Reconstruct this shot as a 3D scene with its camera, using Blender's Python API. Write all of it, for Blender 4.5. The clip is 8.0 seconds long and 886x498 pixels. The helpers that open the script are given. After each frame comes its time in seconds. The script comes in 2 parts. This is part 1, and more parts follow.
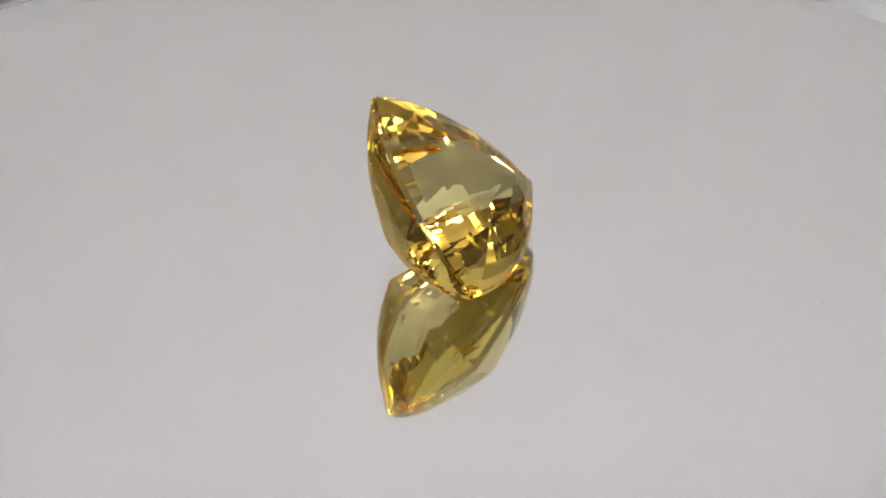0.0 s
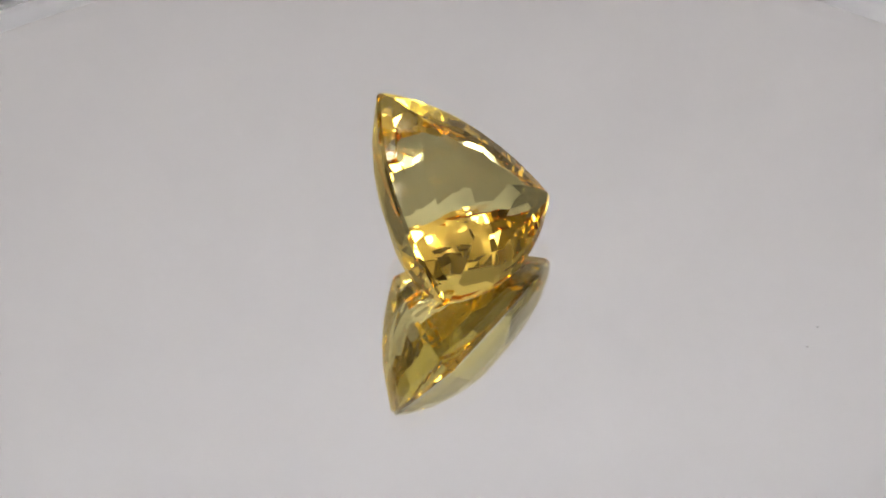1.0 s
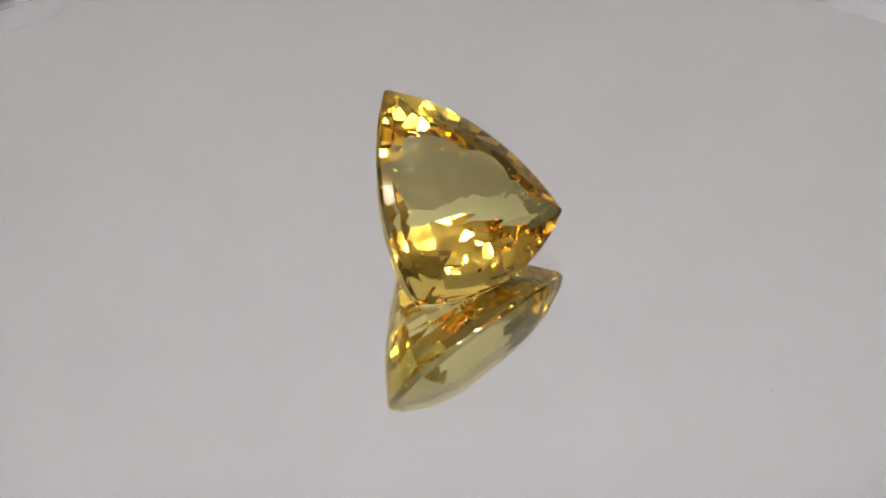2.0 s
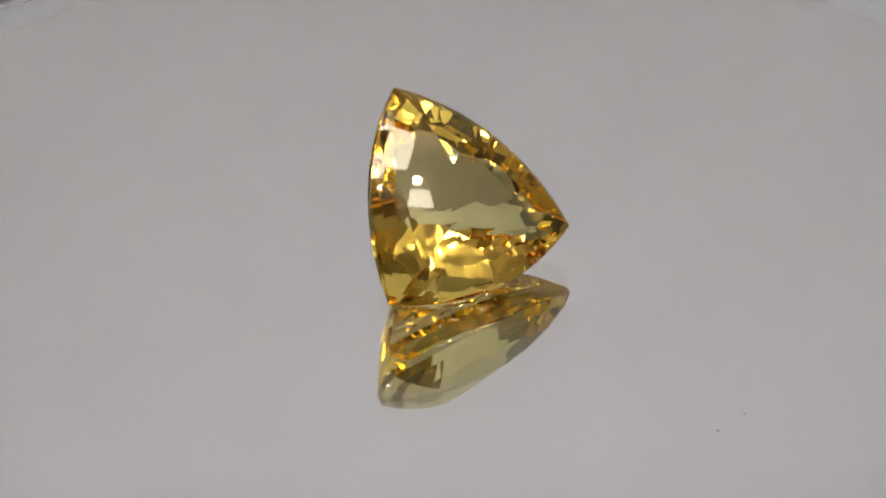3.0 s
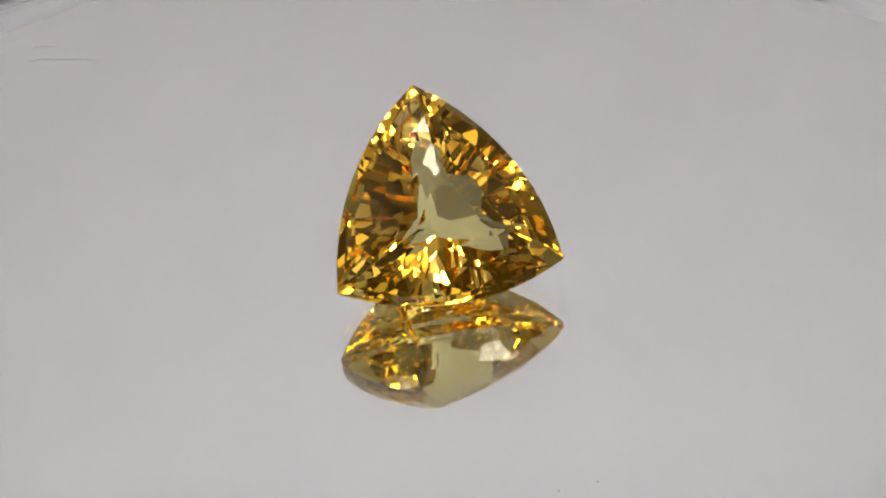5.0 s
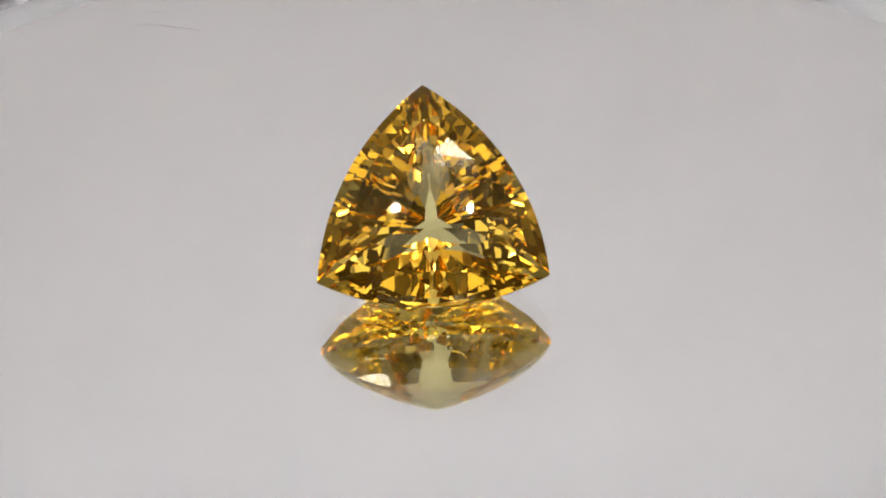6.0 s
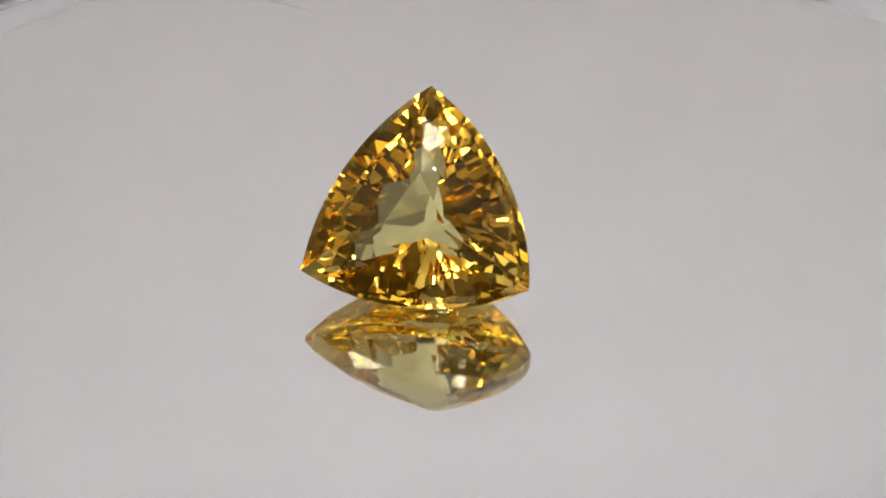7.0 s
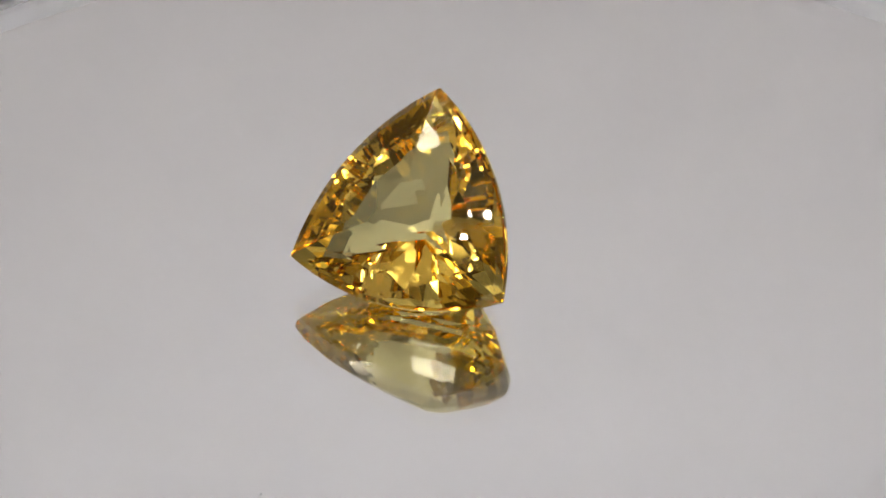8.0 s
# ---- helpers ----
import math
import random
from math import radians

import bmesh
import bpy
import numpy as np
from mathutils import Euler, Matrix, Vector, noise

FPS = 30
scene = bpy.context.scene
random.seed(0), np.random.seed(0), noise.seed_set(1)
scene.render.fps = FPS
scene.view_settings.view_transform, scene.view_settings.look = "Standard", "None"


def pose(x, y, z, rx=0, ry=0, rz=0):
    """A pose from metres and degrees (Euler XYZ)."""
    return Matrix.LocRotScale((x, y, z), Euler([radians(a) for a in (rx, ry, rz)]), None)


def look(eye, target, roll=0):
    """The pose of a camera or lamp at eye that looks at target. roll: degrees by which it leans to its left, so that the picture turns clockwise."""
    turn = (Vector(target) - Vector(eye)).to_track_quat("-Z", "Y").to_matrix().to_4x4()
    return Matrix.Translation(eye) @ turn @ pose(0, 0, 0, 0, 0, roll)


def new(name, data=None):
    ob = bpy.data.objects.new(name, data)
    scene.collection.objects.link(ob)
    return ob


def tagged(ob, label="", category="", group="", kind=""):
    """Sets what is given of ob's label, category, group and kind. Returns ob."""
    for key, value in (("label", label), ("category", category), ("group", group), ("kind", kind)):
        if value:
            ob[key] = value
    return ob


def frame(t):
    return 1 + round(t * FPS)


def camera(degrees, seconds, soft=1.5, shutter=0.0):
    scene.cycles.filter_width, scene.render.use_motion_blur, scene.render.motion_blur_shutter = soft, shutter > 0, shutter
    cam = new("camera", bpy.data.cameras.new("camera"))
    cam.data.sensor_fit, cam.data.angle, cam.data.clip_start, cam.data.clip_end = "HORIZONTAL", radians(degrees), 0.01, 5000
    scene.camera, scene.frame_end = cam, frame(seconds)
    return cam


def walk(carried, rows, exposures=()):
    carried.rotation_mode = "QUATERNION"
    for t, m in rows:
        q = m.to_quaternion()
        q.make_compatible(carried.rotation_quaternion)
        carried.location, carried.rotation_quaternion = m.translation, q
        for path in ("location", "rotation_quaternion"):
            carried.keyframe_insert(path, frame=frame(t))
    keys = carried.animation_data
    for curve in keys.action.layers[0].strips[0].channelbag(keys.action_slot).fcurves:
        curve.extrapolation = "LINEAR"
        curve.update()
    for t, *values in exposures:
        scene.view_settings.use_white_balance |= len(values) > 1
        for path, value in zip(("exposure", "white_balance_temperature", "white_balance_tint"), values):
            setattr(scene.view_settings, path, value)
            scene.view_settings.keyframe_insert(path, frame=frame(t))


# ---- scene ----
# a cut yellow gemstone on a turning mirror plate inside a small white photo light box
cam = camera(18.0, 8.0, soft=1.9)
EYE = (0.0, -0.19293, 0.11707)
AIM = (EYE[0] + 0.00821 * 0.2257, EYE[1] + 0.85881 * 0.2257, EYE[2] - 0.51223 * 0.2257)
VIEW = look(EYE, AIM, -1.905)
walk(cam, [(0.0, VIEW), (8.0, VIEW)], exposures=[(0.0, 0.0), (1.5, -0.07), (2.8, -0.36), (3.5, -0.43), (4.0, -0.36), (4.5, -0.23), (6.0, 0.08), (6.5, 0.0), (7.0, -0.02), (8.0, -0.12)])

# ---- world and light ----
world = bpy.data.worlds.new("world")
scene.world = world
world.use_nodes = True
world.node_tree.nodes["Background"].inputs[0].default_value = (1.0, 0.78, 0.58, 1)
world.node_tree.nodes["Background"].inputs[1].default_value = 0.05
LED_POWER = 197.0
BAR_POWER = 18.0
FRONT_POWER = 0.5
SPOT_POWER = 400.0
scene.cycles.max_bounces = 32
scene.cycles.transmission_bounces = 32
scene.cycles.glossy_bounces = 24


# ---- materials ----
def material(name):
    m = bpy.data.materials.new(name)
    m.use_nodes = True
    return m, m.node_tree.nodes, m.node_tree.links, m.node_tree.nodes["Principled BSDF"]


def painted(name, low, high, scale, rough, bump=0.0, detail=6, metal=0.0):
    """A surface whose colour drifts between two tones at two scales, with fine relief."""
    m, n, l, b = material(name)
    co = n.new("ShaderNodeTexCoord")
    broad, fine = n.new("ShaderNodeTexNoise"), n.new("ShaderNodeTexNoise")
    broad.inputs["Scale"].default_value, fine.inputs["Scale"].default_value = scale, scale * 14
    broad.inputs["Detail"].default_value, fine.inputs["Detail"].default_value = 3, detail
    add = n.new("ShaderNodeMath")
    add.operation = "MULTIPLY_ADD"
    add.inputs[1].default_value = 0.35
    l.new(co.outputs["Object"], broad.inputs["Vector"])
    l.new(co.outputs["Object"], fine.inputs["Vector"])
    l.new(fine.outputs["Fac"], add.inputs[0])
    l.new(broad.outputs["Fac"], add.inputs[2])
    ramp = n.new("ShaderNodeValToRGB")
    ramp.color_ramp.elements[0].position, ramp.color_ramp.elements[1].position = 0.4, 0.95
    ramp.color_ramp.elements[0].color, ramp.color_ramp.elements[1].color = (*low, 1), (*high, 1)
    l.new(add.outputs[0], ramp.inputs[0])
    l.new(ramp.outputs[0], b.inputs["Base Color"])
    b.inputs["Roughness"].default_value, b.inputs["Metallic"].default_value = rough, metal
    if bump:
        bm_node = n.new("ShaderNodeBump")
        bm_node.inputs["Strength"].default_value, bm_node.inputs["Distance"].default_value = bump, 0.0005
        l.new(fine.outputs["Fac"], bm_node.inputs["Height"])
        l.new(bm_node.outputs[0], b.inputs["Normal"])
    return m


def gem_material(name, through_tint, back_tint):
    m, n, l, b = material(name)
    n.remove(b)
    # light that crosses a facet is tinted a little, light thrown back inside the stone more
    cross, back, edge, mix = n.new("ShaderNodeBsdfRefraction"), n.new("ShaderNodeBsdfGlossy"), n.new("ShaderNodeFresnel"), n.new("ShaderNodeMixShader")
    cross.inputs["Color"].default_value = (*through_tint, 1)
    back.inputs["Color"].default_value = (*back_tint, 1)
    for node in (cross, edge):
        node.inputs["IOR"].default_value = 1.6
    cross.inputs["Roughness"].default_value, back.inputs["Roughness"].default_value = 0.0, 0.0
    l.new(edge.outputs[0], mix.inputs[0])
    l.new(cross.outputs[0], mix.inputs[1])
    l.new(back.outputs[0], mix.inputs[2])
    l.new(mix.outputs[0], n["Material Output"].inputs["Surface"])
    return m


def silver_material():
    """The silvered back of the mirror, with a faint cloudy film."""
    m, n, l, b = material("mirror_silver")
    b.inputs["Base Color"].default_value = (0.93, 0.93, 0.93, 1)
    b.inputs["Metallic"].default_value, b.inputs["Roughness"].default_value = 1.0, 0.0
    dust = n.new("ShaderNodeBsdfDiffuse")
    dust.inputs["Color"].default_value = (0.75, 0.74, 0.73, 1)
    co, film = n.new("ShaderNodeTexCoord"), n.new("ShaderNodeTexNoise")
    film.inputs["Scale"].default_value, film.inputs["Detail"].default_value = 60, 5
    span = n.new("ShaderNodeMapRange")
    span.inputs["To Min"].default_value, span.inputs["To Max"].default_value = 0.0, 0.02
    mix = n.new("ShaderNodeMixShader")
    l.new(co.outputs["Object"], film.inputs["Vector"])
    l.new(film.outputs["Fac"], span.inputs["Value"])
    l.new(span.outputs[0], mix.inputs[0])
    l.new(b.outputs[0], mix.inputs[1])
    l.new(dust.outputs[0], mix.inputs[2])
    l.new(mix.outputs[0], n["Material Output"].inputs["Surface"])
    return m


def plate_glass_material():
    m, n, l, b = material("plate_glass")
    n.remove(b)
    glass = n.new("ShaderNodeBsdfGlass")
    glass.inputs["Color"].default_value = (0.985, 0.99, 0.985, 1)
    glass.inputs["IOR"].default_value = 1.52
    glass.inputs["Roughness"].default_value = 0.0
    l.new(glass.outputs[0], n["Material Output"].inputs["Surface"])
    return m


def glow_material(name, colour, strength):
    m, n, l, b = material(name)
    b.inputs["Base Color"].default_value = (0.8, 0.75, 0.5, 1)
    b.inputs["Emission Color"].default_value = (*colour, 1)
    b.inputs["Emission Strength"].default_value = strength
    return m


# strong pavilion tint stands in for light absorbed on long paths; crown almost clear
GEM_WEAK_TINT = gem_material("weak_tint_crystal", (0.99, 0.97, 0.82), (0.985, 0.915, 0.64))
GEM_STRONG_TINT = gem_material("strong_tint_crystal", (0.985, 0.922, 0.50), (0.98, 0.825, 0.39))
SILVER = silver_material()
PLATE_GLASS = plate_glass_material()
BOX_WHITE = painted("white_fabric", (0.80, 0.775, 0.765), (0.88, 0.855, 0.845), 5, 0.8, 0.25)
BOX_GREY = painted("grey_fabric", (0.19, 0.175, 0.165), (0.26, 0.245, 0.235), 5, 0.85, 0.25)
FLAP_DARK = painted("dark_grey_fabric", (0.025, 0.02, 0.016), (0.04, 0.034, 0.028), 5, 0.85, 0.25)
RIM_WHITE = painted("white_plastic", (0.84, 0.84, 0.85), (0.90, 0.90, 0.91), 30, 0.35, 0.1)
BASE_GREY = painted("grey_plastic", (0.30, 0.30, 0.32), (0.38, 0.38, 0.40), 25, 0.45, 0.15)
MAT_GREY = painted("grey_felt", (0.17, 0.165, 0.16), (0.24, 0.23, 0.225), 18, 0.9, 0.4)
DESK_WOOD = painted("brown_wood", (0.10, 0.06, 0.035), (0.20, 0.13, 0.08), 6, 0.5, 0.3)
SCRATCH = painted("grey_scratch", (0.64, 0.61, 0.60), (0.72, 0.69, 0.68), 400, 0.7)
SPECK = painted("grey_dust", (0.42, 0.41, 0.40), (0.50, 0.49, 0.48), 900, 0.9)
LED_GLOW = glow_material("led_glow", (1.01, 0.945, 0.925), LED_POWER)
COOL_GLOW = glow_material("cool_led_glow", (0.92, 0.95, 1.065), LED_POWER)
BAR_GLOW = glow_material("fill_glow", (0.965, 0.925, 0.98), BAR_POWER)
FRONT_GLOW = glow_material("front_glow", (1.0, 0.94, 0.90), FRONT_POWER)
SPOT_GLOW = glow_material("bulb_glow", (1.0, 0.95, 0.90), SPOT_POWER)
LED_BOARD = painted("led_board", (0.70, 0.70, 0.68), (0.80, 0.80, 0.78), 40, 0.5)


# ---- mesh helpers ----
def part(name, bm, mat, parent=None, label=""):
    me = bpy.data.meshes.new(name)
    bmesh.ops.recalc_face_normals(bm, faces=bm.faces)
    bm.to_mesh(me)
    bm.free()
    me.materials.append(mat)
    ob = new(name, me)
    ob.parent = parent
    return tagged(ob, label) if label else ob


def slab(x0, x1, y0, y1, z0, z1, bevel=0.0):
    bm = bmesh.new()
    bmesh.ops.create_cube(bm, size=1, matrix=Matrix.Translation(((x0 + x1) / 2, (y0 + y1) / 2, (z0 + z1) / 2)) @ Matrix.Diagonal((x1 - x0, y1 - y0, z1 - z0, 1)))
    if bevel:
        bmesh.ops.bevel(bm, geom=bm.edges[:], offset=bevel, segments=2, profile=0.5, affect="EDGES")
    return bm


def lathe(profile, steps=160, smooth=True):
    """A turned body from (radius, height) pairs, outermost round the axis."""
    bm = bmesh.new()
    rings = []
    for r, z in profile:
        if r == 0:
            rings.append([bm.verts.new((0, 0, z))])
        else:
            rings.append([bm.verts.new((r * math.cos(2 * math.pi * k / steps), r * math.sin(2 * math.pi * k / steps), z)) for k in range(steps)])
    for a, b in zip(rings, rings[1:]):
        for k in range(steps):
            k2 = (k + 1) % steps
            if len(a) == 1:
                f = bm.faces.new((a[0], b[k], b[k2]))
            elif len(b) == 1:
                f = bm.faces.new((a[k], b[0], a[k2]))
            else:
                f = bm.faces.new((a[k], b[k], b[k2], a[k2]))
            f.smooth = smooth
    return bm


# ---- the desk and the light box ----
def desk():
    d = tagged(new("desk"), "brown wooden desk that carries the light box", "desk")
    d.location = (0, 0, -0.05)
    part("tabletop", slab(-0.7, 0.7, -0.35, 0.45, -0.03, 0.0, 0.004), DESK_WOOD, d)
    for x in (-0.65, 0.65):
        for y in (-0.30, 0.40):
            part("leg", slab(x - 0.025, x + 0.025, y - 0.025, y + 0.025, -0.75, -0.03, 0.003), DESK_WOOD, d)


BX, BY0, BY1, BZ0, BZ1 = 0.20, -0.20, 0.24, -0.05, 0.30


def light_box():
    b = tagged(new("light_box"), "photo light box of grey and white fabric, front open", "light box")
    t = 0.004
    part("back_panel", slab(-BX, BX, BY1, BY1 + t, BZ0, BZ1), BOX_WHITE, b)
    part("side_panel", slab(-BX - t, -BX, BY0, BY1 + t, BZ0, BZ1), BOX_GREY, b, "grey fabric lining")
    part("side_panel", slab(BX, BX + t, BY0, BY1 + t, BZ0, BZ1), BOX_GREY, b, "grey fabric lining")
    part("top_panel", slab(-BX - t, BX + t, BY0, BY1 + t, BZ1, BZ1 + t), BOX_WHITE, b)
    # unseen flaps, added so that the facets have something dark to reflect
    for x0, x1, z0, z1 in ((-BX, -0.10, BZ0, BZ1), (0.10, BX, BZ0, BZ1), (-0.10, 0.10, 0.20, BZ1), (-0.10, 0.10, BZ0, 0.02)):
        part("shade_flap", slab(x0, x1, BY0 - t, BY0, z0, z1), FLAP_DARK, b, "dark brown-grey flap added at the unseen front")
    part("floor_mat", slab(-BX + 0.002, BX - 0.002, BY0, BY1 - 0.002, BZ0, BZ0 + 0.003), MAT_GREY, b, "grey felt mat")
    return b


def chip_mesh(glow):
    """One small round lamp, glowing on its face and side."""
    bm = bmesh.new()
    top = [bm.verts.new((0.0009 * math.cos(math.pi * k / 4), 0.0009 * math.sin(math.pi * k / 4), -0.0025)) for k in range(8)]
    low = [bm.verts.new((v.co.x * 0.85, v.co.y * 0.85, -0.0034)) for v in top]
    for k in range(8):
        bm.faces.new((top[k], top[(k + 1) % 8], low[(k + 1) % 8], low[k]))
    bm.faces.new(low)
    bm.faces.new(top[::-1])
    me = bpy.data.meshes.new("led")
    bmesh.ops.recalc_face_normals(bm, faces=bm.faces)
    bm.to_mesh(me)
    bm.free()
    me.materials.append(glow)
    return me


def led_strip(y, chip):
    s = tagged(new("led_strip"), "bright strip of small white lamps under the box top", "led strip", group="lamp strips")
    s.location = (0, y, BZ1)
    part("board", slab(-0.19, 0.19, -0.007, 0.007, -0.0025, -0.0005), LED_BOARD, s)
    for k in range(78):
        ob = new("led", chip)
        ob.parent = s
        ob.location = (-0.1779 + k * 0.00462, 0, 0)


def fill_bar(m, half):
    """An added fill lamp with milky covers, along its own x, glowing towards its own -z."""
    s = tagged(new("fill_bar"), "slim added fill bar with a row of glowing square covers", "lamp", group="lamp bars")
    s.matrix_world = m
    part("housing", slab(-half, half, -0.013, 0.013, -0.009, -0.0005, 0.002), LED_BOARD, s)
    cover = part("cover", slab(-0.0085, 0.0085, -0.0085, 0.0085, -0.0135, -0.0092, 0.0015), BAR_GLOW, s, "milky glowing square cover")
    cover.location.x = -4 * 0.037
    for k in range(1, 9):
        ob = tagged(new("cover", cover.data), "milky glowing square cover")
        ob.parent = s
        ob.location.x = (k - 4) * 0.037


def front_lamp(x):
    """A small lamp head on a pole that stands on the desk before the box."""
    s = tagged(new("desk_lamp"), "small white lamp head on a thin pole", "lamp", group="front lamps")
    s.location = (x, -0.225, -0.05)
    part("foot", lathe([(0, 0), (0.022, 0), (0.024, 0.002), (0.022, 0.006), (0.004, 0.009), (0, 0.009)], 32), BASE_GREY, s)
    part("pole", lathe([(0, 0.008), (0.003, 0.008), (0.003, 0.12), (0, 0.12)], 16), BASE_GREY, s)
    head = part("head", slab(-0.026, 0.026, -0.006, 0.004, 0.118, 0.215, 0.002), BASE_GREY, s)
    part("cover", slab(-0.023, 0.023, 0.0045, 0.008, 0.122, 0.198, 0.001), FRONT_GLOW, head, "milky glowing cover")
    bm = bmesh.new()
    bmesh.ops.create_uvsphere(bm, u_segments=12, v_segments=6, radius=0.0013, matrix=Matrix.Translation((0, 0.0054, 0.206)))
    part("bulb", bm, SPOT_GLOW, head, "small bright bulb")


desk()
light_box()
CHIP = chip_mesh(LED_GLOW)
COOL_CHIP = chip_mesh(COOL_GLOW)
for strip_y in (0.106, -0.095, -0.17):
    led_strip(strip_y, COOL_CHIP if strip_y > 0 else CHIP)
# unseen bars added to put broad bright flashes into the stone
for bar_y in (-0.133, -0.055, 0.02):
    fill_bar(pose(0, bar_y, BZ1), 0.17)
for lamp_x in (-0.045, 0.045):
    front_lamp(lamp_x)


# ---- the turntable ----
PLATE_R = 0.0642
SILVER_R = 0.0601
TOP = 0.00098
THICK = 0.0020


def turntable():
    t = tagged(new("turntable"), "round turning display stand with a mirror plate", "turntable")
    r, under = PLATE_R, TOP - THICK
    part("base", lathe([(0, -0.047), (r - 0.002, -0.047), (r, -0.045), (r, -0.020), (r - 0.002, -0.018), (0, -0.018)]), BASE_GREY, t)
    part("casing", lathe([(0, -0.0179), (r, -0.0179), (r + 0.0004, -0.0175), (r + 0.0004, under - 0.0002), (r + 0.0002, under - 0.00004), (0, under - 0.00004)], 240, False), RIM_WHITE, t)
    plate = part("mirror_plate", lathe([(0, under), (r, under), (r, TOP - 0.0002), (r - 0.0002, TOP), (0, TOP)], 240, smooth=False), PLATE_GLASS, t, "round clear glass plate with a silvered back")
    part("silvering", lathe([(0, under - 0.00003), (SILVER_R, under - 0.00003), (SILVER_R, under - 0.00001), (0, under - 0.00001)], 240, smooth=False), SILVER, plate, "silver mirror layer under the glass")
    part("rim", lathe([(SILVER_R + 0.00001, under - 0.00003), (r, under - 0.00003), (r, under - 0.00001), (SILVER_R + 0.00001, under - 0.00001), (SILVER_R + 0.00001, under - 0.00003)], 240, False), RIM_WHITE, plate, "pale ring round the silvering")
    return t, plate


table, plate = turntable()


# ---- the gemstone ----
CORNER_R, SAG = 10.3, 2.2
HALF = CORNER_R * math.sin(radians(60))
MID = CORNER_R / 2 + SAG
# each side's direction and how far it bows out; one side is a little flatter
SIDES = {-90: 2.2, 30: 2.2, 150: 1.92}


def bow(sag):
    """The radius of a side's arc, its half opening in degrees, and its middle's distance from the axis."""
    arc = (HALF ** 2 + sag ** 2) / (2 * sag)
    return arc, math.degrees(math.asin(HALF / arc)), CORNER_R / 2 + sag


def gemstone():
    """A three-sided curved brilliant, cut plane by plane like a real stone; millimetres until the end."""
    bm = bmesh.new()
    bmesh.ops.create_cube(bm, size=60)

    def cut(normal, point, smooth=False):
        res = bmesh.ops.bisect_plane(bm, geom=bm.verts[:] + bm.edges[:] + bm.faces[:], dist=1e-5, plane_co=point, plane_no=normal, clear_outer=True)
        edges = [e for e in res["geom_cut"] if isinstance(e, bmesh.types.BMEdge) and len(e.link_faces) == 1]
        if edges:
            made = bmesh.ops.edgeloop_fill(bm, edges=edges)
            for f in made["faces"]:
                f.smooth = smooth

    def tier(r, w, slope, count, down):
        """Planes of one slope round the three curved sides, through (r, w) of the side's middle line."""
        for side, sag in SIDES.items():
            arc, opening, mid = bow(sag)
            c = Vector((math.cos(radians(side)), math.sin(radians(side)), 0)) * (mid - arc)
            for d in row(count, opening):
                d += random.uniform(-0.3, 0.3)
                tip = slope + random.uniform(-0.3, 0.3)
                grow = (0.42 if side > 0 else 0.27) if down else 0.0
                way = Vector((math.cos(radians(side + d)), math.sin(radians(side + d)), 0))
                n = way * math.sin(radians(tip)) + Vector((0, 0, -1 if down else 1)) * math.cos(radians(tip))
                cut(n, c + way * (arc - (MID - r) + (grow if r < MID else 0.0)) + Vector((0, 0, w)))

    def row(count, opening):
        step = 2 * opening / count
        return [-opening + step * (k + 0.5) for k in range(count)]

    # the rounded girdle
    for side, sag in SIDES.items():
        arc, opening, mid = bow(sag)
        c = Vector((math.cos(radians(side)), math.sin(radians(side)), 0)) * (mid - arc)
        for d in row(16, opening):
            way = Vector((math.cos(radians(side + d)), math.sin(radians(side + d)), 0))
            cut(way, c + way * arc, True)
            for lean in (-1, 1):
                cut((way + Vector((0, 0, 0.12 if lean > 0 else -0.03))).normalized(), c + way * arc + Vector((0, 0, 0.07 * lean)), True)
    # the low domed crown: staggered rows of facets, each flatter than the last
    cut(Vector((0, 0, 1)), Vector((0, 0, 2.62)))
    tier(MID, 0.22, 43, 9, False)
    tier(5.9, 1.27, 29, 5, False)
    tier(4.1, 2.08, 18, 4, False)
    tier(2.2, 2.53, 8.5, 3, False)
    # pavilion
    tier(MID, -0.24, 56.5, 10, True)
    tier(6.8, -0.95, 54, 7, True)
    tier(5.9, -2.07, 51.5, 5, True)
    tier(4.5, -3.76, 47.5, 4, True)
    tier(3.1, -5.25, 43.2, 3, True)
    tier(1.6, -6.62, 40, 2, True)
    # chamfered keels towards the corners
    for corner in (90, 210, 330):
        way = Vector((math.cos(radians(corner)), math.sin(radians(corner)), 0))
        for slope, r, w in ((22, 0.0, -8.0), (31, 4.6, -5.78), (41, 7.4, -3.4)):
            cut(way * math.sin(radians(slope)) - Vector((0, 0, 1)) * math.cos(radians(slope)), way * r + Vector((0, 0, w)))
    # the stone is a little longer towards one corner
    way = Vector((math.cos(radians(330)), math.sin(radians(330)), 0))
    for v in bm.verts:
        v.co = (v.co + way * (v.co.dot(way) * 0.025)) * 0.001
    bm.normal_update()
    for e in bm.edges:
        e.smooth = all(f.smooth for f in e.link_faces) and e.calc_face_angle(0) < radians(11)
    return bm


def facets(bm, name, wanted, mat, parent, label):
    """The part of the stone whose faces are wanted, as a mesh of its own under it."""
    piece = bm.copy()
    bmesh.ops.delete(piece, geom=[f for f in piece.faces if not wanted(f)], context="FACES")
    me = bpy.data.meshes.new(name)
    piece.to_mesh(me)
    piece.free()
    me.materials.append(mat)
    ob = new(name, me)
    ob.parent = parent
    return tagged(ob, label)


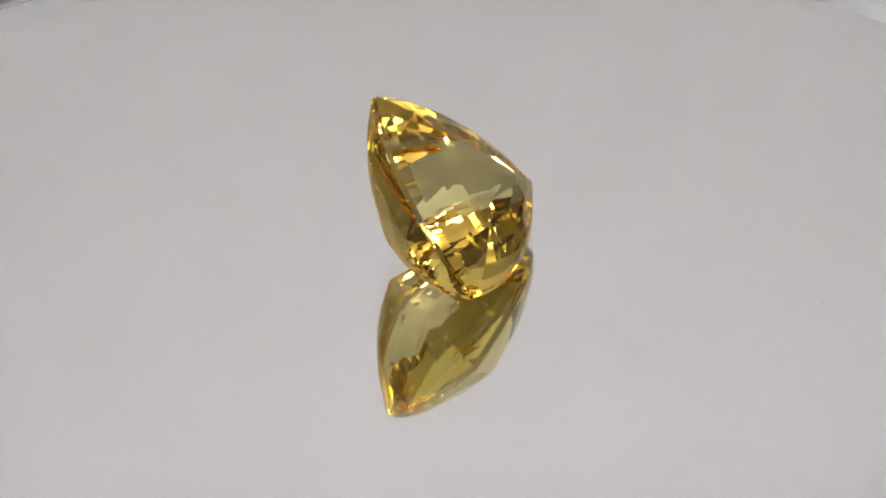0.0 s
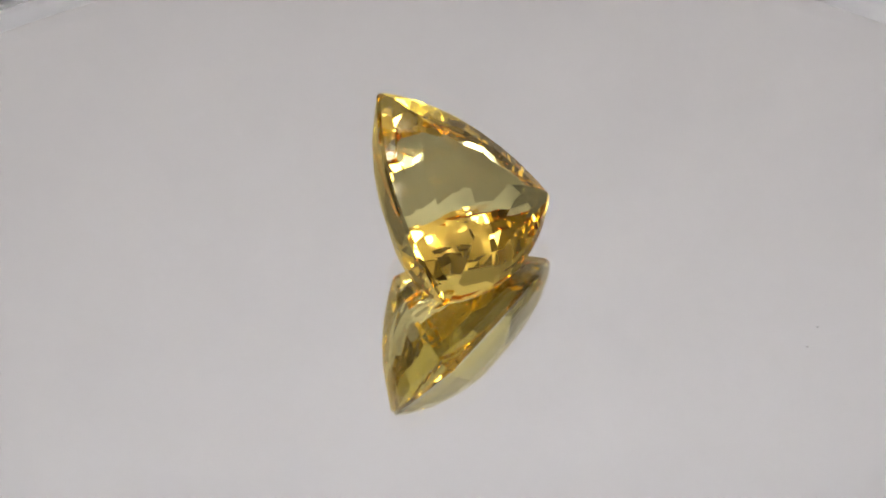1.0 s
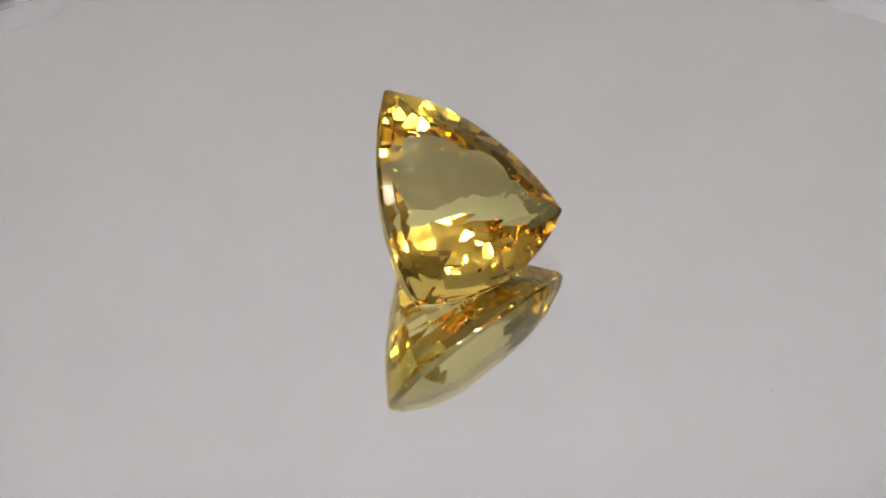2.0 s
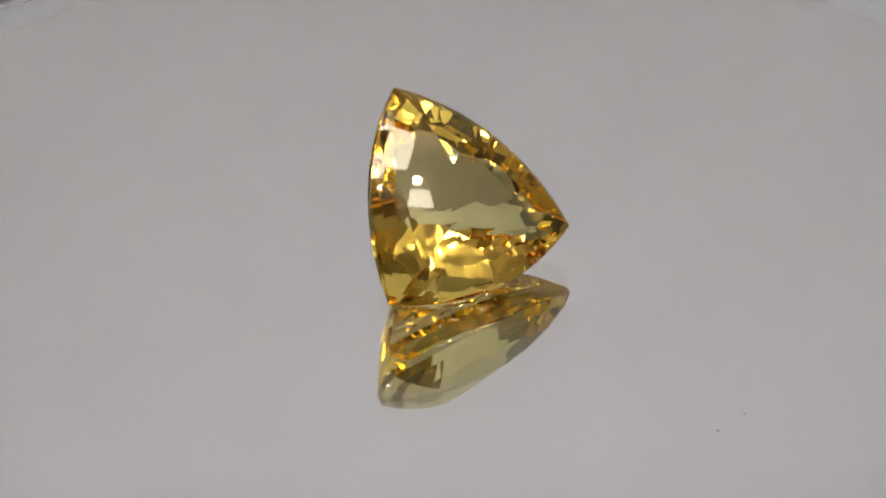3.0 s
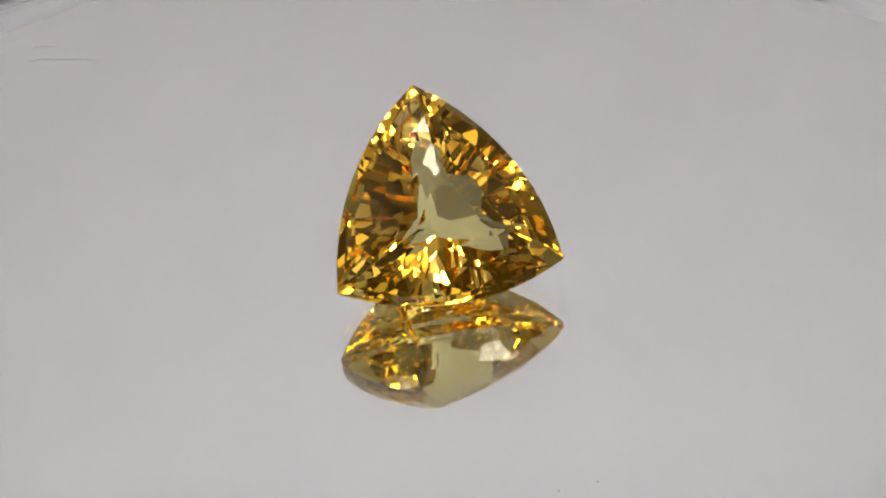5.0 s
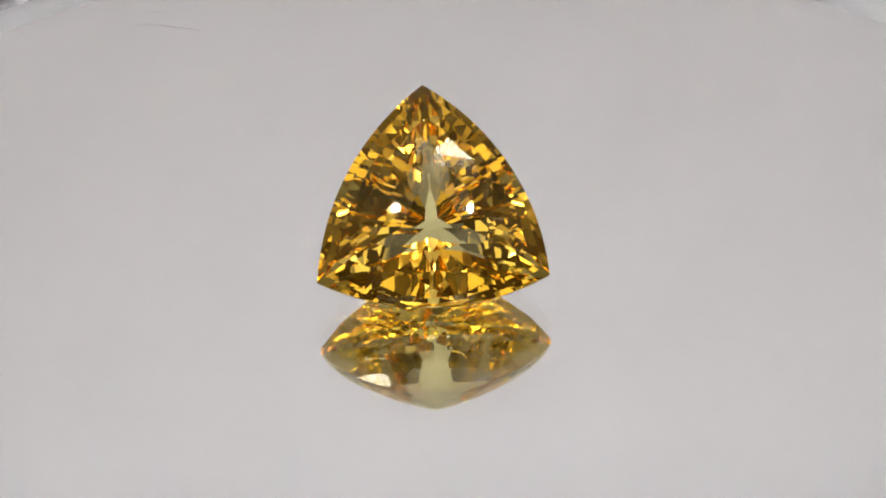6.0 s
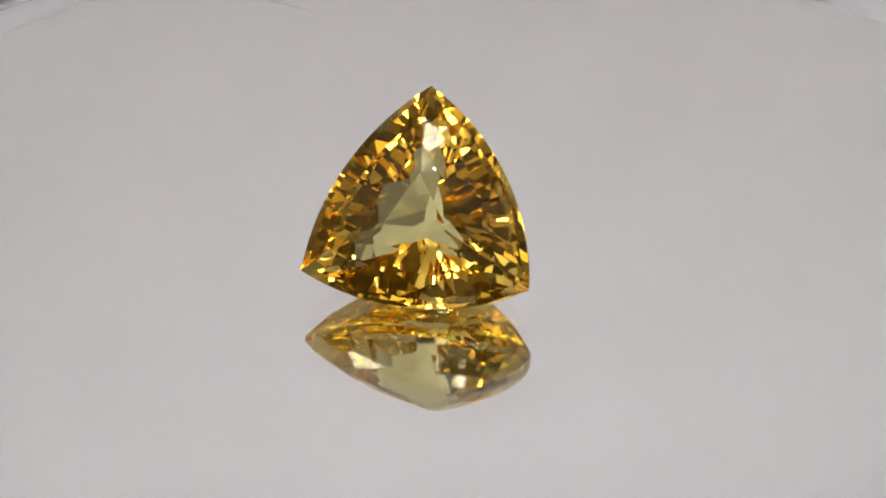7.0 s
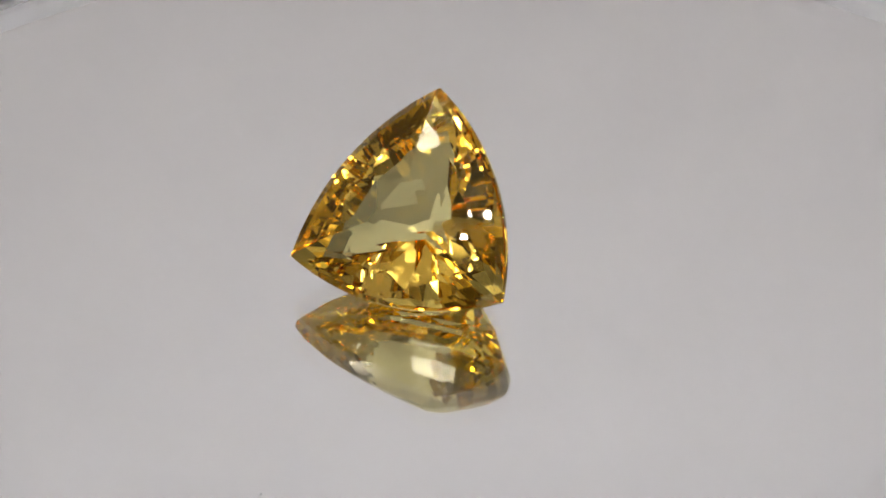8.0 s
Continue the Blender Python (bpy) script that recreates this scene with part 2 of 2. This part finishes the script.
gem = tagged(new("gemstone"), "clear golden yellow three-sided cut gemstone on a mirror", "gemstone")
STONE = gemstone()
bmesh.ops.recalc_face_normals(STONE, faces=STONE.faces)
# crown and girdle take the weak tint, pavilion the absorption tint
facets(STONE, "crown", lambda f: not f.smooth and f.normal.z > 0, GEM_WEAK_TINT, gem, "low domed crown of staggered facets")
facets(STONE, "girdle", lambda f: f.smooth, GEM_WEAK_TINT, gem, "thin polished girdle")
facets(STONE, "pavilion", lambda f: not f.smooth and f.normal.z < 0, GEM_STRONG_TINT, gem, "deep faceted pavilion")

C = Vector((0.74, -3.25, 7.17)) * 0.001
ZT = Vector((-0.021, -0.759, 0.6507)).normalized()
XT = Vector((18.1, -0.47, 0.04))
XT = (XT - ZT * XT.dot(ZT)).normalized()
YT = ZT.cross(XT)
REST = Matrix.Translation(C) @ Matrix((XT, YT, ZT)).transposed().to_4x4()
LOWEST = min((REST @ v.co).z for v in STONE.verts)
REST = Matrix.Translation((0, 0, TOP - LOWEST + 0.00001)) @ REST


# ---- marks on the mirror plate ----
def scratch(points, width):
    bm = bmesh.new()
    rows = []
    for k, (x, y) in enumerate(points):
        a, b = points[max(k - 1, 0)], points[min(k + 1, len(points) - 1)]
        side = Vector((a[1] - b[1], b[0] - a[0], 0)).normalized() * width * (0.25 + 0.75 * math.sin(math.pi * (k + 0.3) / (len(points) - 0.4)))
        p = Vector((x, y, TOP - THICK + 0.00001))
        rows.append([bm.verts.new(p - side), bm.verts.new(p + Vector((0, 0, 0.00002))), bm.verts.new(p + side)])
    for a, b in zip(rows, rows[1:]):
        bm.faces.new((a[0], a[1], b[1], b[0]))
        bm.faces.new((a[1], a[2], b[2], b[1]))
    return part("scratch", bm, SCRATCH, plate, "faint grey hairline scratch")


def speck(x, y, r):
    bm = bmesh.new()
    bmesh.ops.create_icosphere(bm, subdivisions=2, radius=r)
    for v in bm.verts:
        v.co *= 1 + 0.35 * noise.noise(v.co * (1.3 / r) + Vector((x, y, 0)) * 900)
        v.co.z *= 0.1
    ob = part("dust_speck", bm, SPECK, plate, "tiny grey dust speck")
    ob.location = (x, y, TOP - THICK + 0.00002)


scratch([(-0.0247, 0.0474), (-0.0233, 0.0475), (-0.0218, 0.0470), (-0.0203, 0.0464), (-0.0191, 0.0460), (-0.0181, 0.0454)], 0.00005)
scratch([(-0.0238, 0.0501), (-0.0226, 0.0501), (-0.0215, 0.0496)], 0.00004)
speck(0.00404, -0.03212, 0.00011)
speck(0.00106, -0.03230, 0.00012)


# ---- what turns ----
def turn(t):
    return pose(0, 0, 0, 0, 0, 76.5 - 12.34 * t - 0.0955 * (t - 4) ** 2)


def motions():
    times = [k * 0.5 for k in range(17)]
    walk(table, [(t, turn(t)) for t in times])
    walk(gem, [(t, turn(t) @ REST) for t in times])


motions()
